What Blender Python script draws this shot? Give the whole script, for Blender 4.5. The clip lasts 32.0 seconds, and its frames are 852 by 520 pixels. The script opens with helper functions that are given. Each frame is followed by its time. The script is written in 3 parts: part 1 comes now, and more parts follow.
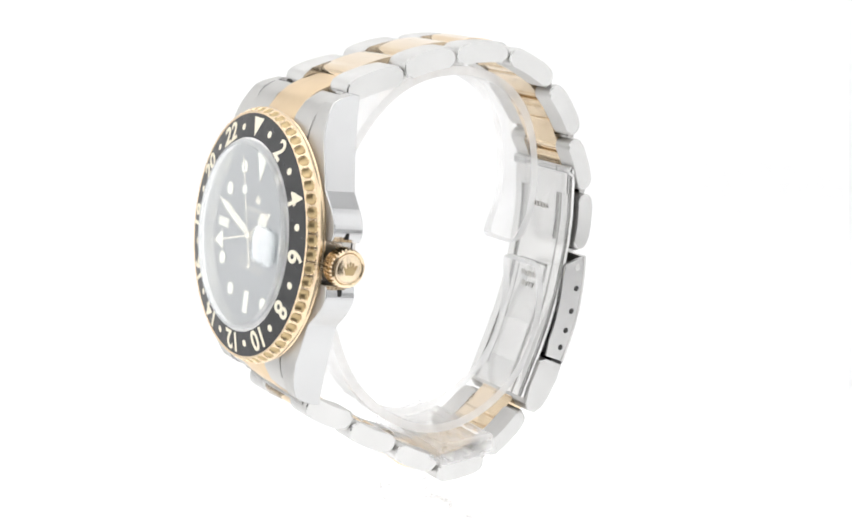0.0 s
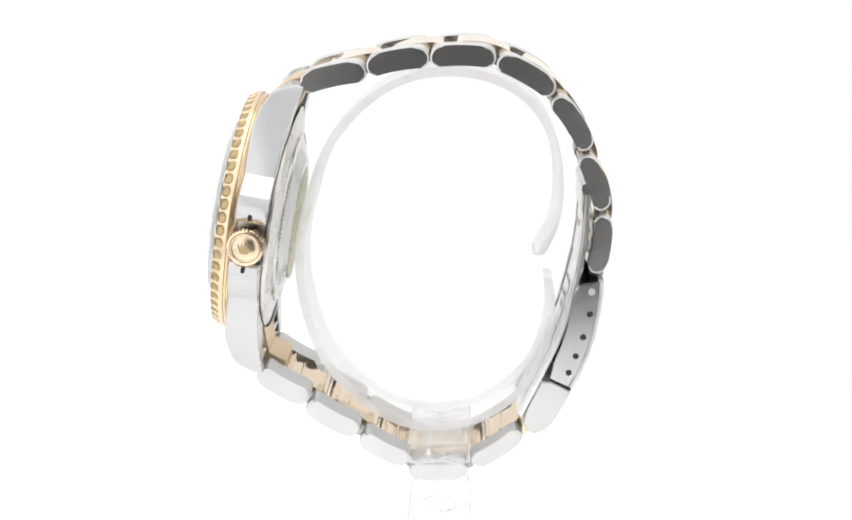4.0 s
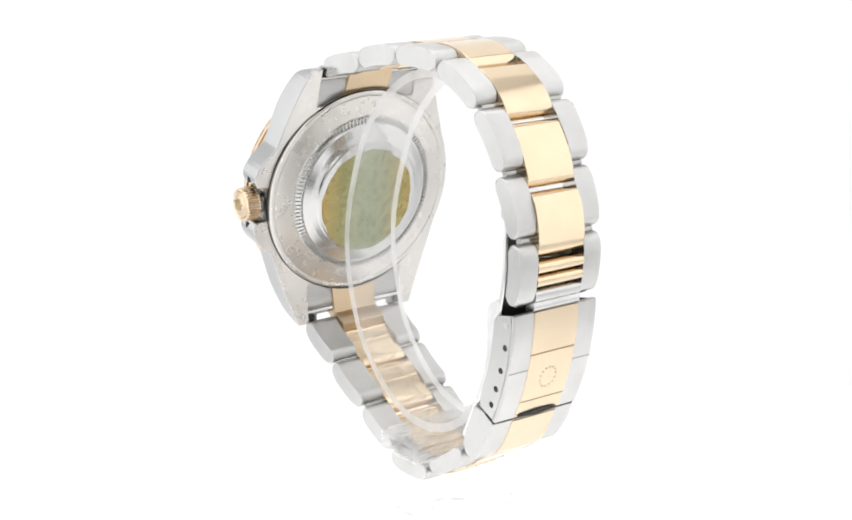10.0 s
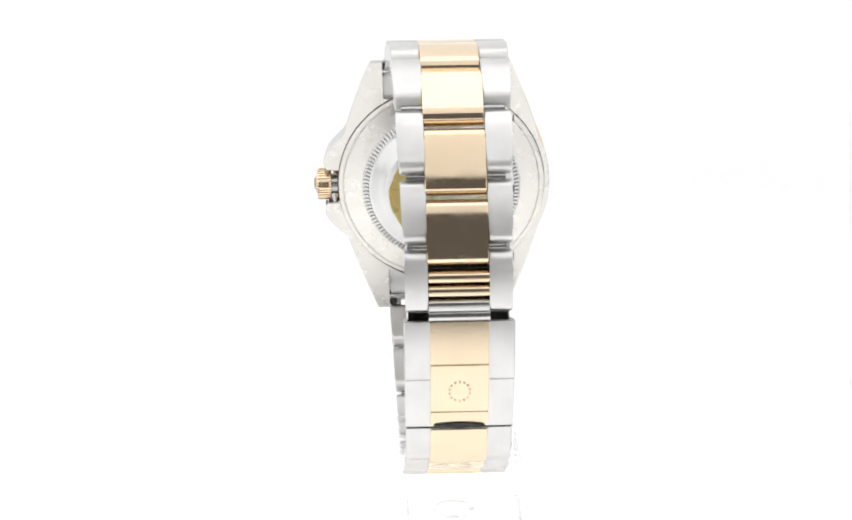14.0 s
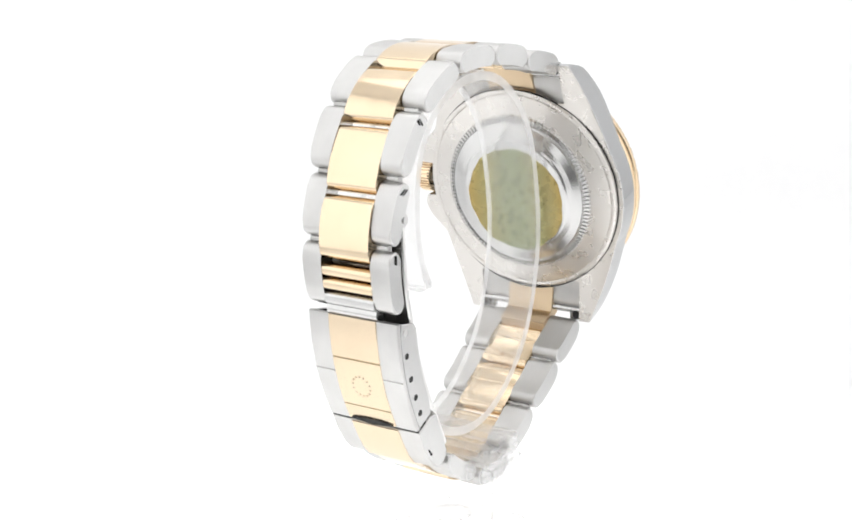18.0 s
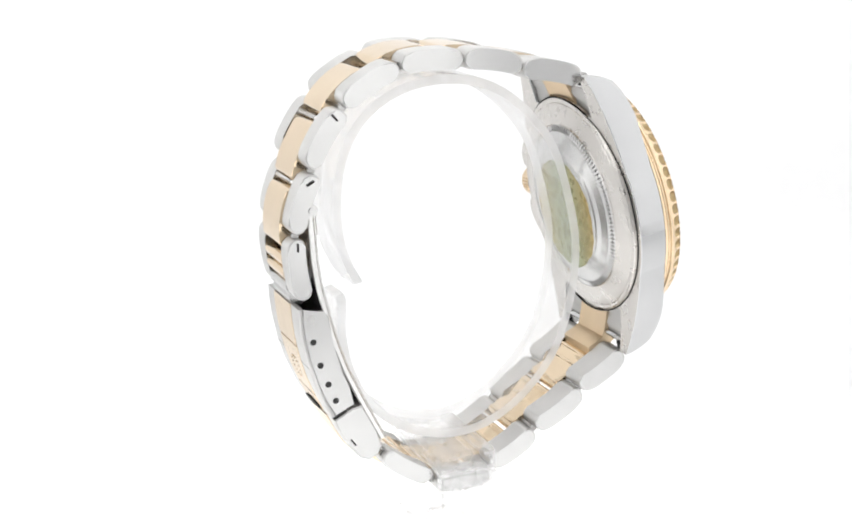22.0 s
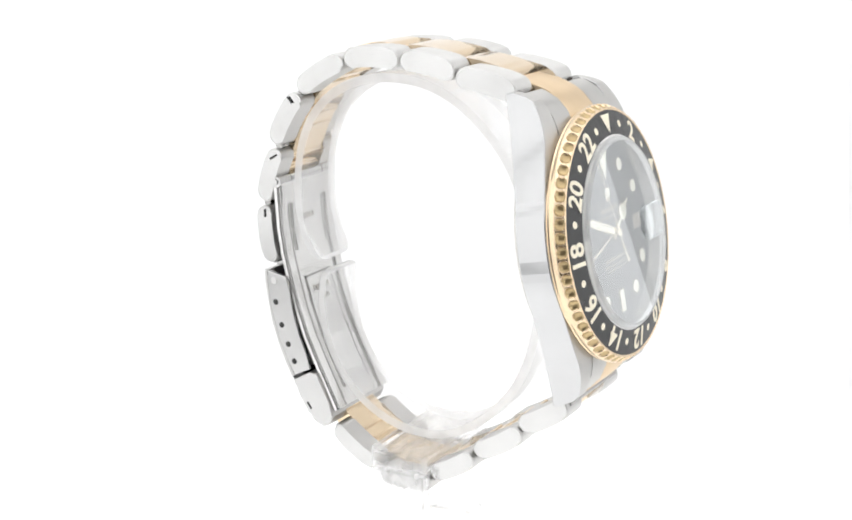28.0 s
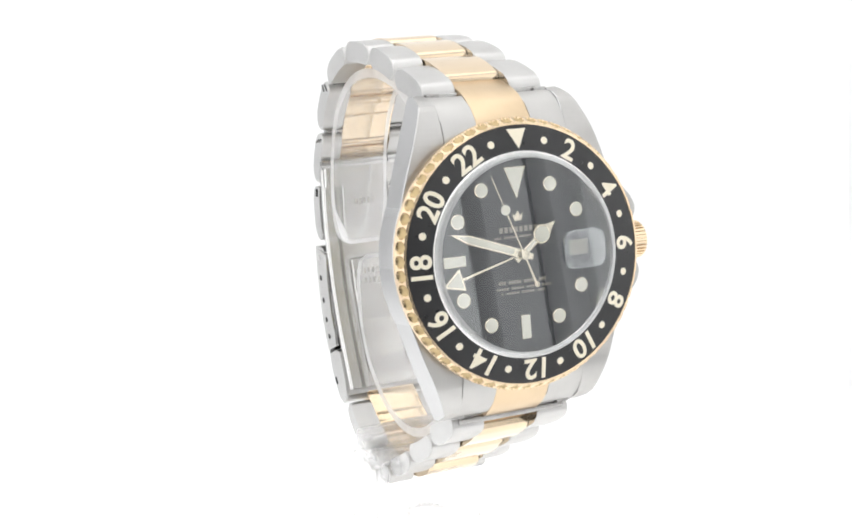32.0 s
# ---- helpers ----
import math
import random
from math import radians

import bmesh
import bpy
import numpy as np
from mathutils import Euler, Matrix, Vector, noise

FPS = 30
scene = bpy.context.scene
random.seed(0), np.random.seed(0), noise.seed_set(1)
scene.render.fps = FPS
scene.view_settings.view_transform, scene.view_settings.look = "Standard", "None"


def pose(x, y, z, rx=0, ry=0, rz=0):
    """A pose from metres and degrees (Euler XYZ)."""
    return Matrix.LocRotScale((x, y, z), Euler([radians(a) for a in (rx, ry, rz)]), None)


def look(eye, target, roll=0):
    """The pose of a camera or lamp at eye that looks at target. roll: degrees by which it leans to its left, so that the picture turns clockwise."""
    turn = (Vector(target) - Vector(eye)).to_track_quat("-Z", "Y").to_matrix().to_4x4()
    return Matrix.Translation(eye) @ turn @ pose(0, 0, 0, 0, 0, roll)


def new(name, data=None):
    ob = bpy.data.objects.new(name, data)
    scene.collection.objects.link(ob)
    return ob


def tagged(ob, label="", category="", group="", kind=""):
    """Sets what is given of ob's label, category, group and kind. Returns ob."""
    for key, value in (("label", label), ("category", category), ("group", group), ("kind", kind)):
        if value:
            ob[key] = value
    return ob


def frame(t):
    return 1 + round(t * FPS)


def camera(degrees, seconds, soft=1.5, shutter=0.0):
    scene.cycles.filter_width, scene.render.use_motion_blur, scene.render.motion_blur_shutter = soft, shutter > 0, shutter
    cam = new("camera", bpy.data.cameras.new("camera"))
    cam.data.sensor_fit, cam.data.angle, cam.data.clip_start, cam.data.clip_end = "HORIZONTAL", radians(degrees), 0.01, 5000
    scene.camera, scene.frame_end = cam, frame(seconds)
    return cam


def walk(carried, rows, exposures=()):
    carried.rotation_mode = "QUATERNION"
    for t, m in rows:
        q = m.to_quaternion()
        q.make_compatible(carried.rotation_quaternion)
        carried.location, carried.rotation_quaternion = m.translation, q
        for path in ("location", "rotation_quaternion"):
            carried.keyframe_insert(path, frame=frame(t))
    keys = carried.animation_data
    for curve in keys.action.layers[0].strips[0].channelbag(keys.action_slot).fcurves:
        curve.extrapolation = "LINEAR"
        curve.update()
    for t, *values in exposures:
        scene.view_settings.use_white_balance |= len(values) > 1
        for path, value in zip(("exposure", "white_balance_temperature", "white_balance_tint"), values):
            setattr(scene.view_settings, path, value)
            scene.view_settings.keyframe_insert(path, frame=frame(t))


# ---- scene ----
# A two-tone wrist watch on a clear stand turns in a small white light box.
# Sizes below are in millimetres, in a frame whose z axis is the turning axis;
# MM brings them to metres. The dial's centre is BEZEL_Z above the floor.
MM = 0.001
BEZEL_Z = 57.0
SPIN = -8.6695          # degrees a second
START = -57.442         # turn at the clip's start
EYE = (-1.704, -238.42, 53.76 + BEZEL_Z)
PITCH, ROLL = 14.745, -0.838

cam = camera(32.458, 32.0, soft=1.85)
cam_pose = pose(EYE[0] * MM, EYE[1] * MM, EYE[2] * MM, 90 - PITCH, 0, 0) @ pose(0, 0, 0, 0, 0, ROLL)
EXPOSURE = 0.03
walk(cam, [(0, cam_pose), (32, cam_pose)], [(0, EXPOSURE), (32, EXPOSURE)])

# ---- light ----
world = bpy.data.worlds.new("dim_room")
scene.world = world
world.use_nodes = True
world.node_tree.nodes["Background"].inputs[0].default_value = (0.145, 0.142, 0.14, 1)
world.node_tree.nodes["Background"].inputs[1].default_value = 1.0


def area_lamp(name, x, y, z, sx, sy, watts, target, colour=(1, 1, 1)):
    data = bpy.data.lights.new(name, "AREA")
    data.shape, data.size, data.size_y = "RECTANGLE", sx * MM, sy * MM
    data.energy, data.color = watts, colour
    ob = new(name, data)
    ob.matrix_world = look(Vector((x, y, z)) * MM, Vector(target) * MM)
    return ob


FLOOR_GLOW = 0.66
area_lamp("led_panel", 0, -10, 284, 236, 232, 0.182, (0, -10, 0))
area_lamp("led_panel_side", -166, -25, 145, 200, 270, 0.092, (0, -25, 145))
area_lamp("led_panel_side", 166, -25, 145, 200, 270, 0.086, (0, -25, 145))
area_lamp("led_panel_front", -107, -129, 145, 122, 270, 0.058, (-107, 0, 145))
area_lamp("led_panel_front", 88, -129, 145, 64, 270, 0.036, (88, 0, 145))


# ---- materials ----
def material(name, colour, rough=0.5, metal=0.0):
    m = bpy.data.materials.new(name)
    m.use_nodes = True
    b = m.node_tree.nodes["Principled BSDF"]
    b.inputs["Base Color"].default_value = (*colour, 1)
    b.inputs["Roughness"].default_value = rough
    b.inputs["Metallic"].default_value = metal
    return m, m.node_tree, b


def noise_of(nt, scale, stretch=(1, 1, 1), detail=3.0):
    co = nt.nodes.new("ShaderNodeTexCoord")
    mp = nt.nodes.new("ShaderNodeMapping")
    mp.inputs["Scale"].default_value = stretch
    nz = nt.nodes.new("ShaderNodeTexNoise")
    nz.inputs["Scale"].default_value = scale
    nz.inputs["Detail"].default_value = detail
    nt.links.new(co.outputs["Object"], mp.inputs["Vector"])
    nt.links.new(mp.outputs["Vector"], nz.inputs["Vector"])
    return nz.outputs["Fac"]


def ranged(nt, value, low, high, a=0.3, b=0.7):
    r = nt.nodes.new("ShaderNodeMapRange")
    r.inputs["From Min"].default_value, r.inputs["From Max"].default_value = a, b
    r.inputs["To Min"].default_value, r.inputs["To Max"].default_value = low, high
    nt.links.new(value, r.inputs["Value"])
    return r.outputs["Result"]


def two_tone(nt, value, one, two, socket, a=0.3, b=0.7):
    mix = nt.nodes.new("ShaderNodeMix")
    mix.data_type = "RGBA"
    mix.inputs[6].default_value, mix.inputs[7].default_value = (*one, 1), (*two, 1)
    nt.links.new(ranged(nt, value, 0, 1, a, b), mix.inputs[0])
    nt.links.new(mix.outputs[2], socket)


def bump(nt, value, strength, height, bsdf):
    bp = nt.nodes.new("ShaderNodeBump")
    bp.inputs["Strength"].default_value, bp.inputs["Distance"].default_value = strength, height
    nt.links.new(value, bp.inputs["Height"])
    nt.links.new(bp.outputs["Normal"], bsdf.inputs["Normal"])


def metal(name, one, two, rough, grain=None, strength=0.0):
    m, nt, b = material(name, one, rough, 1.0)
    two_tone(nt, noise_of(nt, 180, detail=4), one, two, b.inputs["Base Color"])
    if grain:
        fine = noise_of(nt, 1.0, grain, 4)
        bump(nt, fine, strength, 0.00002, b)
        nt.links.new(ranged(nt, fine, rough * 0.92, rough * 1.08), b.inputs["Roughness"])
        tangent = nt.nodes.new("ShaderNodeTangent")
        tangent.direction_type, tangent.axis = "RADIAL", "X"
        nt.links.new(tangent.outputs[0], b.inputs["Tangent"])
        b.inputs["Anisotropic"].default_value = 0.85
        b.inputs["Anisotropic Rotation"].default_value = 0.25
    else:
        wide = 0.4 if rough < 0.15 else 0.08
        nt.links.new(ranged(nt, noise_of(nt, 420, detail=5), rough * (1 - wide), rough * (1 + wide)), b.inputs["Roughness"])
        bump(nt, noise_of(nt, 120, detail=2), 0.05 if rough < 0.15 else 0.015, 0.00004, b)
    return m


STEEL = metal("polished_steel", (0.55, 0.548, 0.542), (0.51, 0.508, 0.502), 0.19)
FLANK = metal("worn_polished_steel", (0.495, 0.497, 0.50), (0.475, 0.477, 0.48), 0.1)
BLADE_STEEL = metal("blade_steel", (0.69, 0.685, 0.675), (0.67, 0.665, 0.655), 0.25)
BACK_STEEL = metal("case_back_steel", (0.615, 0.593, 0.565), (0.585, 0.563, 0.535), 0.28)
BRUSHED = metal("brushed_steel", (0.60, 0.595, 0.585), (0.545, 0.54, 0.53), 0.42, (5200, 160, 160), 0.03)
CASE_STEEL = metal("brushed_case_steel", (0.505, 0.498, 0.485), (0.455, 0.448, 0.436), 0.40, (5200, 160, 160), 0.06)
DARK_STEEL = metal("pin_steel", (0.42, 0.42, 0.41), (0.30, 0.29, 0.28), 0.25)
GOLD = metal("polished_gold", (0.725, 0.59, 0.425), (0.695, 0.56, 0.395), 0.12)
PALE_GOLD = metal("pale_gold_trim", (0.80, 0.74, 0.60), (0.76, 0.69, 0.54), 0.25)
END_GOLD = metal("brushed_end_gold", (0.67, 0.53, 0.365), (0.62, 0.485, 0.325), 0.38, (4200, 140, 140), 0.04)
GOLD_SATIN = metal("satin_gold", (0.68, 0.56, 0.41), (0.655, 0.535, 0.39), 0.24)
# Darker gold paints in the shade of the bezel scoops, emblem and joints.
SHADED_GOLD = metal("gold_darkened_for_shade", (0.47, 0.36, 0.20), (0.40, 0.30, 0.16), 0.3)
FLUTED = metal("bezel_gold", (0.75, 0.60, 0.42), (0.69, 0.54, 0.365), 0.25)


def lacquer(name, one, two, rough, coat=0.0):
    m, nt, b = material(name, one, rough)
    two_tone(nt, noise_of(nt, 350, detail=5), one, two, b.inputs["Base Color"])
    nt.links.new(ranged(nt, noise_of(nt, 900, detail=3), rough * 0.8, rough * 1.3), b.inputs["Roughness"])
    b.inputs["Coat Weight"].default_value = coat
    b.inputs["Coat Roughness"].default_value = 0.08
    return m


DIAL_BLACK, _dial_nodes, _dial_bsdf = material("black_dial_lacquer", (0.015, 0.016, 0.019), 0.4)
two_tone(_dial_nodes, noise_of(_dial_nodes, 220, detail=3), (0.014, 0.016, 0.020), (0.019, 0.021, 0.026), _dial_bsdf.inputs["Base Color"])
INSERT_BLACK = lacquer("black_bezel_insert", (0.010, 0.010, 0.011), (0.016, 0.016, 0.017), 0.33)
CREAM = lacquer("cream_print", (0.80, 0.74, 0.58), (0.86, 0.80, 0.66), 0.45)
LUME = lacquer("aged_lume", (0.78, 0.77, 0.66), (0.84, 0.83, 0.74), 0.6)
GREY_PRINT = lacquer("warm_grey_print", (0.29, 0.26, 0.21), (0.35, 0.32, 0.26), 0.5)
FAINT_PRINT = lacquer("faint_minute_print", (0.10, 0.10, 0.10), (0.15, 0.15, 0.145), 0.5)
# Near-black solids carry the darkness inside holes, slots and seams.
HOLE = lacquer("hole_dark", (0.012, 0.011, 0.010), (0.02, 0.02, 0.02), 0.7)
PAPER = lacquer("white_box_lining", (0.872, 0.873, 0.875), (0.887, 0.887, 0.888), 0.75)


def film_sticker():
    m, nt, b = material("green_gold_film", (0.3, 0.3, 0.2), 0.25)
    co, sep, side = nt.nodes.new("ShaderNodeTexCoord"), nt.nodes.new("ShaderNodeSeparateXYZ"), nt.nodes.new("ShaderNodeMath")
    side.operation = "ABSOLUTE"
    nt.links.new(co.outputs["Object"], sep.inputs[0])
    nt.links.new(sep.outputs[0], side.inputs[0])
    add = nt.nodes.new("ShaderNodeMath")
    add.operation = "MULTIPLY_ADD"
    add.inputs[1].default_value = 0.0045
    nt.links.new(noise_of(nt, 150, (1, 1, 0.5), 3), add.inputs[0])
    nt.links.new(side.outputs[0], add.inputs[2])
    # olive gold film; the clear ring's veil is painted in as a greener middle
    two_tone(nt, add.outputs[0], (0.27, 0.30, 0.16), (0.36, 0.26, 0.075), b.inputs["Base Color"], 0.004, 0.0115)
    b.inputs["Metallic"].default_value = 0.35
    nt.links.new(ranged(nt, noise_of(nt, 600, detail=4), 0.18, 0.42), b.inputs["Roughness"])
    bump(nt, noise_of(nt, 260, detail=3), 0.12, 0.00006, b)
    return m


STICKER = film_sticker()


def gloss_share(nt, low, rise=5.0):
    """Share of mirrored light: low seen square on, rising towards a grazing view."""
    lw, power, scale = nt.nodes.new("ShaderNodeLayerWeight"), nt.nodes.new("ShaderNodeMath"), nt.nodes.new("ShaderNodeMath")
    lw.inputs["Blend"].default_value = 0.5
    power.operation, scale.operation = "POWER", "MULTIPLY_ADD"
    power.inputs[1].default_value = rise
    scale.inputs[1].default_value, scale.inputs[2].default_value = 0.85 - low, low
    nt.links.new(lw.outputs["Facing"], power.inputs[0])
    nt.links.new(power.outputs[0], scale.inputs[0])
    return scale.outputs[0]


def thin_glass(name, low, rise):
    m = bpy.data.materials.new(name)
    m.use_nodes = True
    nt = m.node_tree
    nt.nodes.remove(nt.nodes["Principled BSDF"])
    clear, gloss = nt.nodes.new("ShaderNodeBsdfTransparent"), nt.nodes.new("ShaderNodeBsdfGlossy")
    gloss.inputs["Roughness"].default_value = 0.02
    clear.inputs["Color"].default_value = (0.97, 0.975, 0.975, 1)
    gloss.inputs["Color"].default_value = (0.95, 0.975, 0.985, 1)
    mix = nt.nodes.new("ShaderNodeMixShader")
    nt.links.new(gloss_share(nt, low, rise), mix.inputs[0])
    nt.links.new(clear.outputs[0], mix.inputs[1])
    nt.links.new(gloss.outputs[0], mix.inputs[2])
    nt.links.new(mix.outputs[0], nt.nodes["Material Output"].inputs["Surface"])
    return m


CRYSTAL = thin_glass("sapphire_crystal", 0.115, 1.8)
LENS = thin_glass("lens_glass", 0.075, 1.3)


def acrylic(name, low, high, stretch=(1, 1, 1), passed=1.0):
    """Clear cast plastic that passes light straight, with gloss and a painted white veil for stray light."""
    m = bpy.data.materials.new(name)
    m.use_nodes = True
    nt = m.node_tree
    nt.nodes.remove(nt.nodes["Principled BSDF"])
    haze, milk = nt.nodes.new("ShaderNodeBsdfTranslucent"), nt.nodes.new("ShaderNodeBsdfDiffuse")
    clear, straight, gloss = nt.nodes.new("ShaderNodeMixShader"), nt.nodes.new("ShaderNodeBsdfTransparent"), nt.nodes.new("ShaderNodeBsdfGlossy")
    gloss.inputs["Roughness"].default_value = 0.05
    straight.inputs["Color"].default_value = (passed, passed, passed, 1)
    nt.links.new(gloss_share(nt, 0.05), clear.inputs[0])
    nt.links.new(straight.outputs[0], clear.inputs[1])
    nt.links.new(gloss.outputs[0], clear.inputs[2])
    haze.inputs["Color"].default_value = (1.0, 1.0, 1.0, 1)
    milk.inputs["Color"].default_value = (0.97, 0.97, 0.975, 1)
    both, skin = nt.nodes.new("ShaderNodeMixShader"), nt.nodes.new("ShaderNodeMixShader")
    both.inputs[0].default_value = 0.2
    nt.links.new(haze.outputs[0], both.inputs[1])
    nt.links.new(milk.outputs[0], both.inputs[2])
    nt.links.new(ranged(nt, noise_of(nt, 160, stretch, 4), low, high), skin.inputs[0])
    nt.links.new(clear.outputs[0], skin.inputs[1])
    nt.links.new(both.outputs[0], skin.inputs[2])
    nt.links.new(skin.outputs[0], nt.nodes["Material Output"].inputs["Surface"])
    return m


ACRYLIC = acrylic("clear_acrylic", 0.08, 0.14)
# Whitish streaks painted in for glints inside the block.
ACRYLIC_BLOCK = acrylic("streaked_acrylic", 0.14, 0.32, (0.6, 1.2, 5))
# White mixed in for the light that gathers in cut edges.
ACRYLIC_EDGE = acrylic("bright_acrylic_edge", 0.5, 0.66)
ACRYLIC_FOOT = acrylic("foot_acrylic", 0.12, 0.4)
ACRYLIC_RIM = acrylic("acrylic_rim", 0.1, 0.3, passed=0.78)   # grey tint stands in for light that rounded rims turn aside


# ---- mesh helpers ----
def part(name, bm, mats, parent, label="", smooth=True, matrix=None):
    """Links a bmesh, given in millimetres, as one mesh under parent."""
    me = bpy.data.meshes.new(name)
    for v in bm.verts:
        v.co *= MM
    for f in bm.faces:
        f.smooth = smooth and not f.tag
    bm.normal_update()
    for e in bm.edges:
        if len(e.link_faces) == 2:
            e.smooth = not any(f.tag for f in e.link_faces) and e.calc_face_angle(0) < 0.56
    bm.to_mesh(me)
    bm.free()
    for m in mats if isinstance(mats, (list, tuple)) else [mats]:
        me.materials.append(m)
    ob = new(name, me)
    ob.parent = parent
    if matrix is not None:
        ob.matrix_basis = matrix
    if label:
        tagged(ob, label)
    return ob


def twin(ob, matrix, parent=None):
    """A further part on the same mesh."""
    o = new(ob.name.split(".")[0], ob.data)
    o.parent = parent or ob.parent
    o.matrix_basis = matrix
    return o


TILT = pose(-1.85, -34.35, BEZEL_Z, -10.16, 0.47, 0)   # watch head: x to 3, y to the back, z to 12
HEAD = Matrix.Translation(TILT.translation * MM) @ TILT.to_3x3().to_4x4()


def lathe(profile, n=96, radius=None, closed=False, lift=None):
    """Turns (radius, depth) points about the head's y axis. radius(r, depth, angle) may change the radius."""
    bm = bmesh.new()
    rings = []
    for r, y in profile:
        ring = []
        for k in range(n):
            a = 2 * math.pi * k / n
            rr = radius(r, y, a) if radius else r
            ring.append(bm.verts.new((rr * math.sin(a), y + (lift(r, k) if lift else 0), rr * math.cos(a))))
        rings.append(ring)
    pairs = list(zip(rings, rings[1:])) + ([(rings[-1], rings[0])] if closed else [])
    for one, two in pairs:
        for k in range(n):
            bm.faces.new((one[k], one[(k + 1) % n], two[(k + 1) % n], two[k]))
    bmesh.ops.recalc_face_normals(bm, faces=bm.faces)
    return bm


def disc(radius, y, n=64, thick=0.06):
    return lathe([(0.001, y), (radius - 0.02, y), (radius, y + 0.02), (radius, y + thick)], n)


def prism(poly, x_of, bevel=0.25, side_mat=1):
    """Extrudes a (y, z) outline along x; x_of(point index) gives both ends. Faces that look along x take material side_mat."""
    bm = bmesh.new()
    left = [bm.verts.new((x_of(i)[0], y, z)) for i, (y, z) in enumerate(poly)]
    right = [bm.verts.new((x_of(i)[1], y, z)) for i, (y, z) in enumerate(poly)]
    caps = [bm.faces.new(left), bm.faces.new(right[::-1])]
    n = len(poly)
    for i in range(n):
        bm.faces.new((left[i], left[(i + 1) % n], right[(i + 1) % n], right[i]))
    if bevel:
        rim = [e for f in caps for e in f.edges]
        bmesh.ops.bevel(bm, geom=rim, offset=bevel, segments=2, affect="EDGES", profile=0.5)
    bmesh.ops.recalc_face_normals(bm, faces=bm.faces)
    for f in bm.faces:
        f.tag = abs(f.normal.x) > 0.93
        f.material_index = side_mat if f.tag else 0
    return bm


def box(x0, x1, y0, y1, z0, z1, bevel=0.2, segments=2):
    bm = bmesh.new()
    bmesh.ops.create_cube(bm, size=1)
    for v in bm.verts:
        v.co = (x0 + (v.co.x + 0.5) * (x1 - x0), y0 + (v.co.y + 0.5) * (y1 - y0), z0 + (v.co.z + 0.5) * (z1 - z0))
    if bevel:
        bmesh.ops.bevel(bm, geom=bm.edges[:], offset=bevel, segments=segments, affect="EDGES", profile=0.5)
    bm.normal_update()
    for f in bm.faces:
        f.tag = max(map(abs, f.normal)) > 0.999
    return bm


def plate(points, y0, y1, bevel=0.0):
    """A flat plate with an (x, z) outline between two depths."""
    bm = bmesh.new()
    a = [bm.verts.new((x, y0, z)) for x, z in points]
    b = [bm.verts.new((x, y1, z)) for x, z in points]
    top = bm.faces.new(a)
    bm.faces.new(b[::-1])
    n = len(points)
    for i in range(n):
        bm.faces.new((a[i], a[(i + 1) % n], b[(i + 1) % n], b[i]))
    if bevel:
        bmesh.ops.bevel(bm, geom=list(top.edges), offset=bevel, segments=1, affect="EDGES")
    bmesh.ops.recalc_face_normals(bm, faces=bm.faces)
    for f in bm.faces:
        f.tag = abs(f.normal.y) > 0.99
    return bm


def rod(p, q, r, n=14):
    bm = bmesh.new()
    p, q = Vector(p), Vector(q)
    turn = (q - p).to_track_quat("Z", "Y").to_matrix().to_4x4()
    bmesh.ops.create_cone(bm, cap_ends=True, segments=n, radius1=r, radius2=r, depth=(q - p).length,
                          matrix=Matrix.Translation((p + q) / 2) @ turn)
    return bm


# ---- light box ----
def setting(name, bm, label, mat=PAPER):
    ob = part(name, bm, mat, None, smooth=name == "wall_back")
    return tagged(ob, label, kind="structure")


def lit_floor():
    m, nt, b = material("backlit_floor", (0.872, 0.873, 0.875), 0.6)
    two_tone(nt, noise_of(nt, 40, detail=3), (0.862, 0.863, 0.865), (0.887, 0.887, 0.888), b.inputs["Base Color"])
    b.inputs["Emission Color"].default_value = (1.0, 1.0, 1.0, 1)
    # no lamp beneath: emission gives the glow, its fall-off outwards painted in
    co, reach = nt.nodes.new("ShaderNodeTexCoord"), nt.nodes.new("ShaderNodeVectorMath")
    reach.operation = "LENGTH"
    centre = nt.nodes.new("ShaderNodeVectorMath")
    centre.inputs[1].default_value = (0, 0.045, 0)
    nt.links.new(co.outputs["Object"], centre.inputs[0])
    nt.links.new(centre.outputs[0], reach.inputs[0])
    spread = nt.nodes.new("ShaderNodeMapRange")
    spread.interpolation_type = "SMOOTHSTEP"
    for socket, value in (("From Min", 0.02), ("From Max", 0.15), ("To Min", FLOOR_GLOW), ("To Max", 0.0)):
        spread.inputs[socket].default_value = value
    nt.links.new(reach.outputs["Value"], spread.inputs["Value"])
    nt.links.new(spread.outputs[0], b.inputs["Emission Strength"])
    return m


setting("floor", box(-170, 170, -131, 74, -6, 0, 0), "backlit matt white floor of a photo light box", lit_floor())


def cove():
    bm = bmesh.new()
    line = [(74, -6), (74, 0)] + [(74 + 36 * math.sin(a), 36 - 36 * math.cos(a)) for a in [math.pi / 2 * k / 28 for k in range(1, 29)]]
    line += [(110, 290), (116, 290), (116, -6)]
    a = [bm.verts.new((-170, y, z)) for y, z in line]
    b = [bm.verts.new((170, y, z)) for y, z in line]
    n = len(line)
    for i in range(n):
        bm.faces.new((a[i], a[(i + 1) % n], b[(i + 1) % n], b[i]))
    bm.faces.new(a), bm.faces.new(b[::-1])
    bmesh.ops.recalc_face_normals(bm, faces=bm.faces)
    return bm


